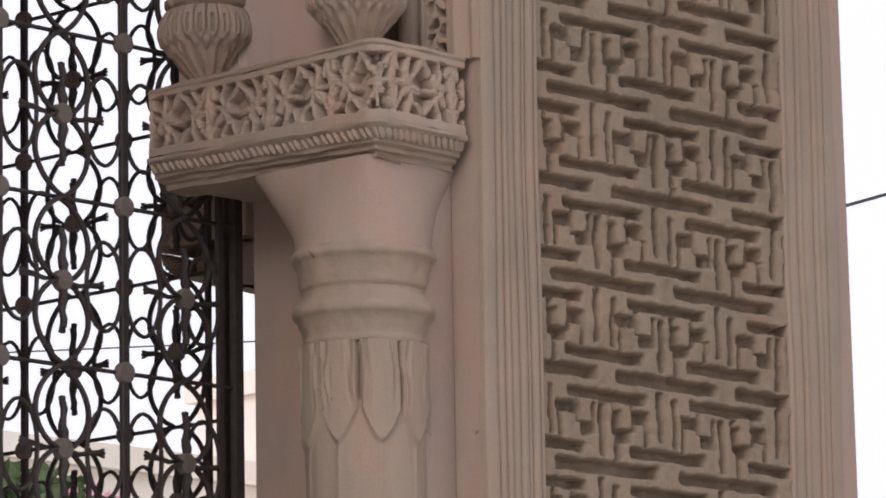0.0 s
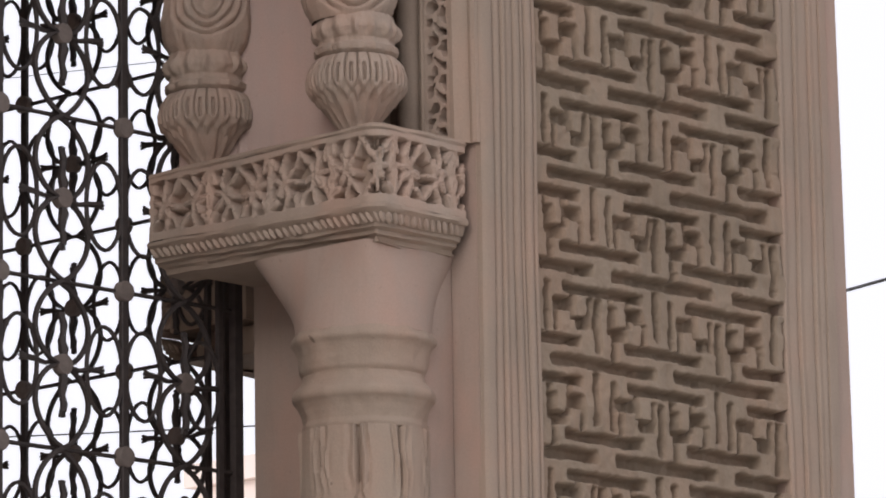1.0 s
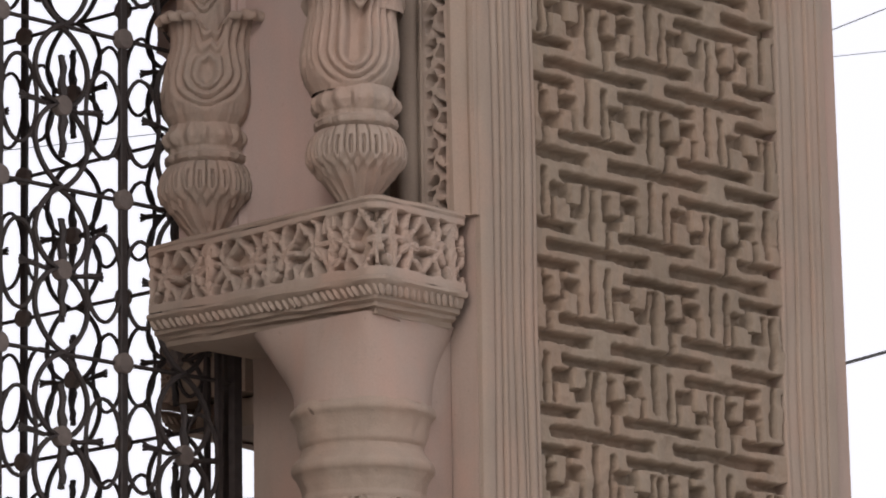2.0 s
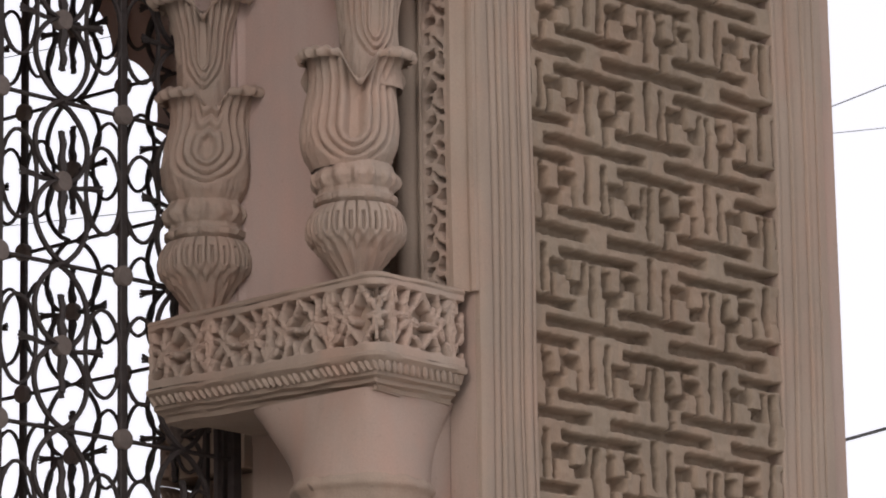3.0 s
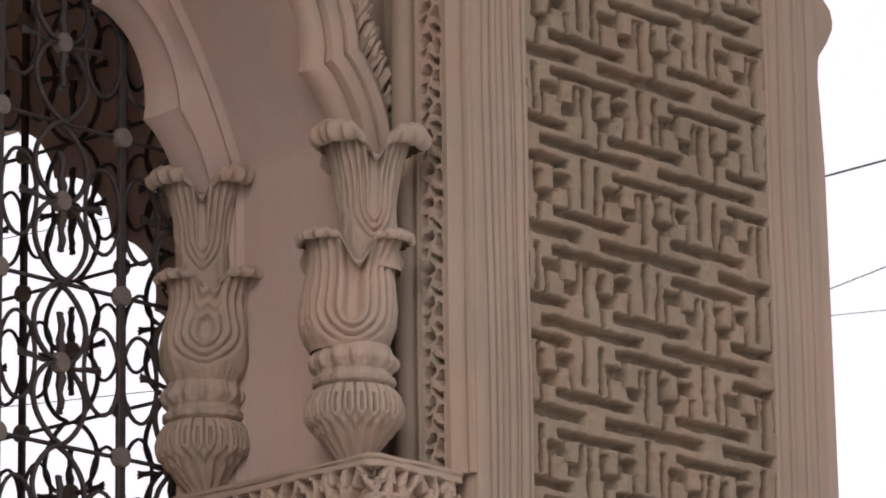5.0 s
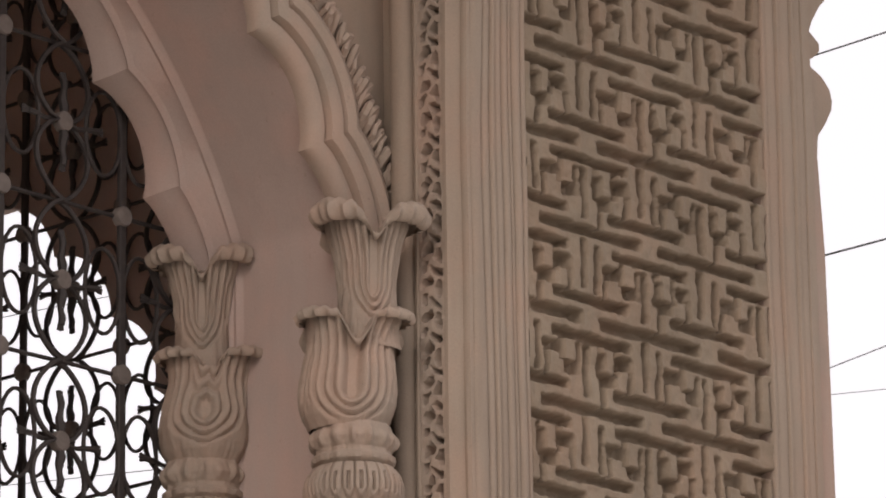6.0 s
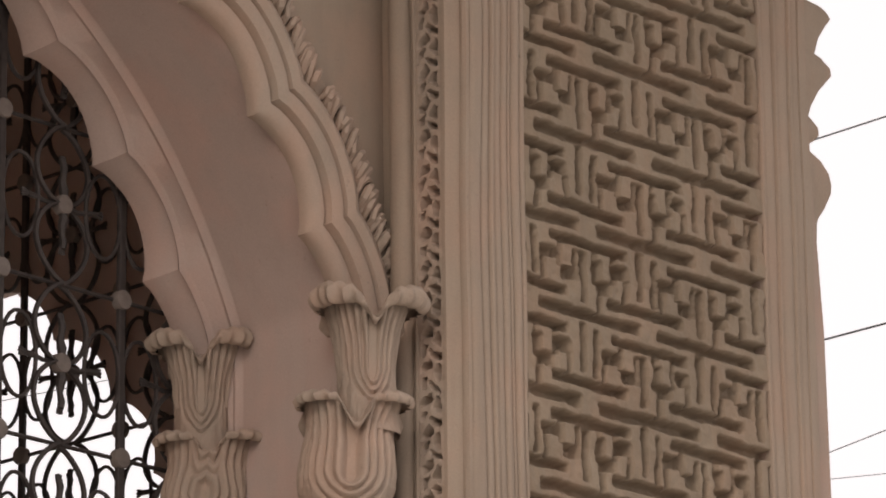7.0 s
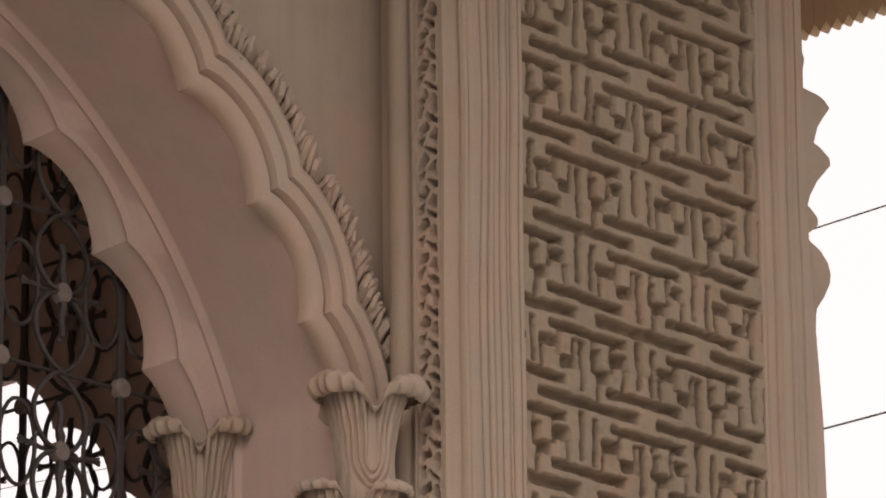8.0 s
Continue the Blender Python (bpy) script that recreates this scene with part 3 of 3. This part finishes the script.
# ---- fretwork strip and bands beside the spandrel ----
def strips(to):
    t = thing("fretwork_strip", "narrow vertical strip of pierced leaf fretwork beside the spandrel", "carved strip")
    z0, z1 = LEDGE_Z + 0.01, TOP
    y0, y1 = 0.064, 0.155
    nz, ny = int((z1 - z0) / 0.006), 18

    def fn(i, j):
        z, y = z0 + (z1 - z0) * i / nz, y0 + (y1 - y0) * j / ny
        v = 2 * (y - y0) / (y1 - y0) - 1 + 0.14 * noise.noise((z * 16, y * 20, 8.0))
        stem = 0.26 * math.sin(z * 2 * math.pi / 0.094)
        d = v - stem
        rise = z / 0.047 + (0.5 if d > 0 else 0.0) + 0.55 * abs(d) ** 1.4 + 0.25 * noise.noise((z * 19, d * 2, 4.0))
        hole = smoothstep(-0.25, 0.25, math.sin(2 * math.pi * rise) + 0.5 * noise.noise((y * 60, z * 55, 2.0)))
        hole *= smoothstep(0.10, 0.22, abs(d)) * (1 - smoothstep(0.62, 0.80, abs(v)))
        return (-0.047 + 0.042 * hole + 0.003 * noise.noise((y * 50, z * 40, 1.0)), y, z)
    part("fret", grid(nz + 1, ny + 1, fn), CARVED, t, "pierced wavy leaves", to=to)
    part("bed", box(-0.004, 0.01, y0 - 0.004, y1 + 0.004, z0, z1), CARVED, t, smooth=False, to=to)
    b = thing("edge_bands", "plain rounded plaster bands flanking the fretwork strip", "moulding")
    shaft = [(-0.036 - 0.037 * math.cos(a), 0.218 - 0.037 * math.sin(a)) for a in (math.pi * (k / 10 - 0.5) * -1.15 for k in range(11))][::-1]
    part("inner_band", extrude_plan([(0.01, 0.156), (-0.046, 0.156), (-0.052, 0.161), (-0.050, 0.170), (-0.034, 0.174), (-0.024, 0.180), (-0.022, 0.256), (-0.03, 0.262), (-0.03, 0.298), (0.01, 0.298)], z0, z1, 0.004, 90), PLASTER, b, to=to)
    part("colonnette", extrude_plan(sorted(shaft, key=lambda p: p[1]), z0, z1, 0.005, 90), PLASTER, b, "slim plain colonnette", to=to)
    part("outer_band", extrude_plan([(0.004, 0.004), (-0.006, 0.006), (-0.012, 0.016), (-0.010, 0.026), (-0.022, 0.032), (-0.034, 0.042), (-0.046, 0.050), (-0.046, 0.068), (0.004, 0.068)], z0, z1, 0.005, 110), PLASTER, b, to=to)


strips(same)
strips(across)

# ---- roof, ceiling and eave ----
tagged(part("ceiling", box(SIDE - WIDE, SIDE, 0.0, WIDE, TOP, TOP + 0.12), EAVE, smooth=False), "dim plastered ceiling of the pavilion", "ceiling", kind="structure")
OVER = 0.955
eave = thing("eave", "ochre plaster eave with a pointed fringe along its edge", "eave", kind="structure")
part("slab", box(SIDE - WIDE - OVER, SIDE + OVER, -OVER, WIDE + OVER, TOP + 0.122, TOP + 0.3, 0.02), EAVE, eave, smooth=False)
yy = -OVER
while yy < 4.0:
    w = 0.046
    zz = [TOP + 0.125, TOP - 0.060, TOP - 0.088]
    tooth = grid(8, 3, lambda i, j: (SIDE + OVER - 0.045 + (0.0 if i in (0, 1, 2, 3) else 0.04), yy + w / 2 + (-1, -0.5, 0.5, 1, 1, 0.5, -0.5, -1)[i] * (w / 2 if j < 2 else 0.004), zz[j]), True, True)
    part("fringe_point", tooth, EAVE, eave, smooth=False)
    yy += w + 0.001

# ---- bracket on the outer face of the pier ----
br = thing("leaf_bracket", "stacked leaf-shaped plaster bracket on the outer pier face", "bracket")
prof = [(5.76, 0.0), (5.80, 0.012), (5.90, 0.02), (5.92, 0.026), (5.963, 0.054), (6.014, 0.082), (6.042, 0.086), (6.076, 0.077), (6.105, 0.048), (6.12, 0.008), (6.133, -0.022),
        (6.143, -0.018), (6.164, 0.016), (6.188, 0.039), (6.211, 0.038), (6.227, 0.014), (6.236, -0.006), (6.276, 0.011), (6.329, 0.042), (6.375, 0.083), (6.397, 0.103), (6.419, 0.099),
        (6.438, 0.067), (6.445, 0.031), (6.464, 0.038), (6.504, 0.051), (6.548, 0.081), (6.583, 0.108), (6.60, 0.09), (6.606, 0.066), (6.61, 0.002), (6.614, -0.02), (6.64, -0.022), (6.682, -0.002),
        (6.712, 0.005), (6.744, -0.013), (6.80, -0.019), (7.3, -0.019)]


def brk(i, j):
    z, p = prof[j]
    p = p * 1.16 if p > 0.03 else p
    x, y = [(0.0, 0.035), (0.85, 0.035), (0.97, 0.045), (1.0, 0.07), (1.0, 0.22), (0.9, 0.26), (0.0, 0.26)][i]
    return (SIDE - 0.10 + (p + 0.12) * x, y, z)


part("leaf", grid(7, len(prof), brk), PLASTER, br)

# ---- iron grilles ----
CELL = 0.455


def grille(label):
    t = thing("iron_grille", label, "grille", "grilles in the arches")
    mk = {}

    def shared(name, bm, mat, u, z, lab=""):
        if name not in mk:
            mk[name] = part(name.rstrip("_ab"), bm(), mat, t, lab)
            mk[name].location = (u, 0, z)
            return
        o = mk[name].copy()
        scene.collection.objects.link(o)
        o.location = (u, 0, z)

    def ring(rx, rz, r=0.0060, n=24):
        return tube([(rx * math.cos(2 * math.pi * k / n), 0, rz * math.sin(2 * math.pi * k / n)) for k in range(n)], r, 5, True, 1.3)

    def disc(r):
        bm = grid(20, 5, lambda i, j: (([0, r, r, r * 0.9, 0][j]) * math.cos(2 * math.pi * i / 20), [0.010, 0.010, -0.012, -0.016, -0.018][j], ([0, r, r, r * 0.9, 0][j]) * math.sin(2 * math.pi * i / 20)), True)
        bmesh.ops.remove_doubles(bm, verts=bm.verts[:], dist=1e-5)
        return bm

    def wave(amp, sgn, ph=0.0):
        return tube([(sgn * (0.006 + amp * (abs(math.sin(math.pi * k / 16)) ** 0.7 + 0.22 * math.sin(math.pi * k / 32) ** 4)), 0.012 * sgn, CELL * (k / 32 - 0.5)) for k in range(33)], 0.0078, 5, False, 1.2)

    def fork(x, z, dx, dz, size):
        """Three blunt tines at the end of a bar that points along dx, dz."""
        out = []
        for b in (-0.42, 0.0, 0.42):
            c, q = math.cos(b), math.sin(b)
            ex, ez = dx * c - dz * q, dx * q + dz * c
            out.append(tube([(x, 0, z), (x + ex * size * 0.6, 0, z + ez * size * 0.6), (x + ex * size + dx * 0.004, 0, z + ez * size + dz * 0.004)], [0.0070, 0.0055, 0.0045], 5))
        return out

    def stem():
        way = [(0.004 * math.sin(k * 1.9), -0.004, 0.128 * (k / 6 - 1)) for k in range(13)]
        rr = [0.010, 0.011, 0.009, 0.013, 0.015, 0.011, 0.010, 0.011, 0.015, 0.012, 0.009, 0.011, 0.010]
        return join(tube(way, rr, 6), *fork(0, 0.118, 0, 1, 0.022), *fork(0, -0.118, 0, -1, 0.022))

    def sprig(sgn):
        a = tube([(0, 0, 0), (sgn * 0.03, 0, -0.005), (sgn * 0.07, 0, 0.002), (sgn * 0.098, 0, 0.004)], [0.006, 0.007, 0.0085, 0.0095], 5)
        return join(a, *fork(sgn * 0.095, 0.004, sgn, 0.05, 0.025))
    near, far = range(-3, 1), range(-8, -3)
    z_ref = 3.593
    zs = [z_ref + CELL * k for k in range(-2, 7)]
    for c in near:
        u = c * CELL
        if c == 0:
            for z in zs:
                shared("ring_a", lambda: ring(0.066, 0.122), IRON, u - 0.16, z + 0.2275)
            continue
        part("upright", box(u - 0.012, u + 0.012, -0.008, 0.010, 0.05, 6.75, 0.003, 1), IRON, t)
        for z in zs:
            shared("boss_a", lambda: disc(0.029), BOSS, u, z, "pale round boss")
            for s in (-1, 1):
                shared("ring_a", lambda: ring(0.066, 0.122), IRON, u + s * 0.072, z + 0.2275)
            m = u + CELL / 2
            zc = z + CELL / 2
            shared("boss_a", lambda: disc(0.029), BOSS, m, zc)
            for s in (-1, 1):
                shared("scroll_%s" % "ab"[s > 0], lambda: wave(0.095, s), IRON, m, zc)
                shared("sprig_%s" % "ab"[s > 0], lambda: sprig(s), IRON, m + s * 0.03, zc - 0.004 * s)
            shared("stem", stem, IRON, m, zc)
    for z in zs:
        part("tie_rod", tube([(-SPAN + 0.02, 0.006, z), (-0.02, 0.006, z)], 0.0065, 5), IRON, t)
    part("frame_bar", box(-0.10, -0.085, -0.008, 0.008, 0.05, 6.6), IRON, t)
    part("frame_bar", box(-0.040, -0.010, -0.010, 0.014, 0.05, 6.6), IRON, t)
    rest = [box(c * CELL - 0.014, c * CELL + 0.014, -0.010, 0.012, 0.05, 6.75) for c in far]
    tagged(part("far_uprights", join(*rest), IRON, t), kind="stuff")
    return t


iron_front = grille("black wrought-iron scroll grille with pale bosses behind the arch")
iron_front.location = (0.0, 0.905, 0.0)
iron_side = copy_thing(iron_front, pose(SIDE - 0.905, SIDE + 0.06, 0.06, 0, 0, -90))

# ---- far surroundings ----
def far_house(name, label, mat, x, y, w, d, h, rows):
    t = thing(name, label, "building", at=(x, y, 0))
    part("wall", box(x - w / 2, x + w / 2, y - d / 2, y + d / 2, 0, h), mat, t, smooth=False)
    part("parapet", box(x - w / 2 - 0.2, x + w / 2 + 0.2, y - d / 2 - 0.2, y + d / 2 + 0.2, h + 0.004, h + 0.5), mat, t, smooth=False)
    for k in range(rows):
        for c in range(int(w // 3)):
            part("window", box(x - w / 2 + 1 + 3 * c, x - w / 2 + 2.2 + 3 * c, y - d / 2 - 0.06, y - d / 2 + 0.1, h - 2.6 - 3.2 * k, h - 1.2 - 3.2 * k), GREY, t, smooth=False)


far_house("peach_building", "peach rendered building far behind the pavilion", PEACH, 64.3, 60.0, 6.0, 8.0, 16.6, 3)
far_house("grey_building", "low grey concrete building behind the pavilion", GREY, 50.6, 47.0, 3.2, 6.0, 10.4, 2)
far_house("pale_building", "pale rendered low building in the distance", PALE, 60.0, 66.0, 16.0, 8.0, 14.6, 3)

random.seed(11)
bush = thing("flowering_tree", "green leafy tree with pink blossoms behind the grille", "tree", at=(38.2, 44.0, 0))
part("trunk", tube([(38.2, 44.0, 0), (38.3, 44.0, 3), (38.1, 44.1, 6.5), (38.2, 44.0, 9.8)], [0.25, 0.2, 0.15, 0.08], 8), LEAF, bush)


def clumps(n, size, cx, cy, cz, rx, rz):
    bm = bmesh.new()
    for _ in range(n):
        d = Vector((random.gauss(0, 1), random.gauss(0, 1), random.gauss(0, 1))).normalized() * (0.5 + 0.5 * random.random())
        p = Vector((cx + d.x * rx, cy + d.y * rx, cz + d.z * rz))
        q = Euler((random.random() * 6, random.random() * 6, random.random() * 6)).to_matrix()
        s = size * (0.6 + 0.8 * random.random())
        vs = [bm.verts.new(p + q @ Vector(v) * s) for v in ((-0.5, 0, 0), (0, -0.3, 0.1), (0.5, 0, 0), (0, 0.3, 0.1))]
        bm.faces.new(vs)
    return bm


part("crown", clumps(2600, 0.28, 38.2, 44.0, 10.0, 1.5, 1.2), LEAF, bush)
part("blossom", clumps(160, 0.22, 38.7, 43.4, 10.4, 0.9, 0.6), PINK, bush, "pink blossom clusters")

# overhead cables past the outer corner and behind the grille
WIRES = [((24.0, 20, 9.32), (36.0, 20, 13.0), 0.018), ((24.0, 20, 13.63), (36.0, 20, 18.15), 0.012), ((24.0, 20, 12.27), (36.0, 20, 17.5), 0.006),
         ((24.0, 20, 12.61), (36.0, 20, 15.58), 0.004), ((24.0, 20, 15.51), (36.0, 20, 20.9), 0.010), ((28.0, 40, 11.15), (45.0, 40, 13.5), 0.012),
         ((28.0, 40, 17.3), (45.0, 40, 23.2), 0.007), ((28.0, 40, 15.5), (45.0, 40, 19.7), 0.007)]
for a, b, r in WIRES:
    w = tagged(part("cable", tube([Vector(a) + (Vector(b) - Vector(a)) * (k / 12) - Vector((0, 0, 0.03 * (1 - (k / 6 - 1) ** 2))) for k in range(13)], r, 5), WIRE), "thin dark overhead cable against the sky", "cable", "overhead cables")

# ---- carved key-pattern panel on the pier ----
PX, PZ, NX, NZ, PITCH, PERIOD = 0.00243, 0.00154, 0.752, 3.836, 0.2575, 0.512
DEPTH, STEP = 0.055, 0.0040
panel = thing("key_pattern_panel", "beige plaster panel carved with an interlocking key pattern", "carved panel", at=(0.76, RECESS, 3.0))
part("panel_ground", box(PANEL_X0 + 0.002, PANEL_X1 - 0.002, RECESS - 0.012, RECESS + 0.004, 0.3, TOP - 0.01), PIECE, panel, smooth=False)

# sunk slots round one knot of the pattern, in drawing units: across, down
SLOTS = [(15, 195, -11, 12, 0.88), (-70, 66, -46, -26, 0.85), (-68, 68, 26, 45, 0.85),
         (-20, -8, -152, -58, 0.85), (6, 17, -140, -50, 0.8), (-16, -4, 50, 148, 0.8), (12, 23, 58, 158, 0.85),
         (-92, -64, -75, -49, 0.85), (-58, -35, -112, -85, 0.9), (20, 52, -112, -89, 0.85), (56, 79, -82, -57, 0.9),
         (-43, -33, -88, -46, 0.8), (-67, -57, -124, -72, 0.8), (49, 59, -124, -78, 0.8), (21, 30, -92, -48, 0.8), (77, 86, -116, -58, 0.75), (-99, -90, -122, -60, 0.7)]


def value_noise(x, z, size, seed):
    g = np.random.RandomState(seed).rand(96, 96)
    a, b = x / size + 7.3, z / size + 3.1
    i, j = np.floor(a).astype(int), np.floor(b).astype(int)
    p, q = a - i, b - j
    p, q = p * p * (3 - 2 * p), q * q * (3 - 2 * q)
    i, j = i % 95, j % 95
    return (g[i, j] * (1 - p) * (1 - q) + g[i + 1, j] * p * (1 - q) + g[i, j + 1] * (1 - p) * q + g[i + 1, j + 1] * p * q) * 2 - 1


def sunk(x, z, nodes):
    """Depth below the face at the points x, z: rounded slots of uneven size."""
    wx = x + 0.0035 * value_noise(x, z, 0.045, 1) + 0.0016 * value_noise(x, z, 0.015, 2)
    wz = z + 0.0035 * value_noise(x, z, 0.05, 3) + 0.0016 * value_noise(x, z, 0.015, 4)
    deep = np.zeros_like(x)
    for xn, zn in nodes:
        rng = np.random.RandomState(int(round(xn * 1000) + 7919 * round(zn * 1000)) % 100000)
        for u0, u1, v0, v1, k in SLOTS:
            j = rng.uniform(-0.003, 0.003, 4)
            cx, cz = xn + (u0 + u1) / 2 * PX + j[0], zn - (v0 + v1) / 2 * PZ + j[1]
            hx, hz = abs(u1 - u0) / 2 * PX + j[2] * 0.6, abs(v1 - v0) / 2 * PZ + j[3] * 0.4
            r = min(hx, hz) * 0.55
            dx, dz = np.abs(wx - cx) - hx + r, np.abs(wz - cz) - hz + r
            d = np.hypot(np.maximum(dx, 0), np.maximum(dz, 0)) + np.minimum(np.maximum(dx, dz), 0) - r
            t = np.clip((0.002 - d) / 0.0072, 0, 1)
            deep = np.maximum(deep, k * t * t * (3 - 2 * t))
    return deep


nodes = [(NX + (c + (0.5 if r % 2 else 0.0)) * PERIOD, NZ + r * PITCH) for r in range(-5, 14) for c in range(-3, 4)]
for row in range(-4, 13):
    for col in range(-4, 5):
        # one patch: half a period to each side of a knot, one row high
        x0, x1 = NX + (col / 2 - 0.25) * PERIOD, NX + (col / 2 + 0.25) * PERIOD
        x0, x1 = max(x0, PANEL_X0 - 0.006), min(x1, PANEL_X1 + 0.006)
        if x1 - x0 < 0.02:
            continue
        z0, z1 = NZ + (row - 0.5) * PITCH, NZ + (row + 0.5) * PITCH
        nx, nz = max(4, int((x1 - x0) / STEP)), int(PITCH / STEP)
        gx, gz = np.meshgrid(np.linspace(x0, x1, nx + 1), np.linspace(z0, z1, nz + 1), indexing="ij")
        near = [n for n in nodes if x0 - 0.55 < n[0] < x1 + 0.25 and z0 - 0.28 < n[1] < z1 + 0.28]
        deep = sunk(gx, gz, near)
        face = 0.004 * value_noise(gx, gz, 0.06, 8) + 0.0026 * value_noise(gx, gz, 0.024, 5) + 0.0012 * value_noise(gx, gz, 0.012, 9)
        gy = 0.004 + face + DEPTH * deep * (1 + 0.12 * value_noise(gx, gz, 0.03, 6))
        bm = grid(nx + 1, nz + 1, lambda i, j: (gx[i, j], gy[i, j], gz[i, j]))
        me = bpy.data.meshes.new("carved_motif")
        bm.to_mesh(me)
        bm.free()
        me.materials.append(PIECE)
        me.shade_smooth()
        ob = new("carved_motif", me)
        ob.parent = panel
        ob.matrix_parent_inverse = Matrix.Translation(-panel.location)
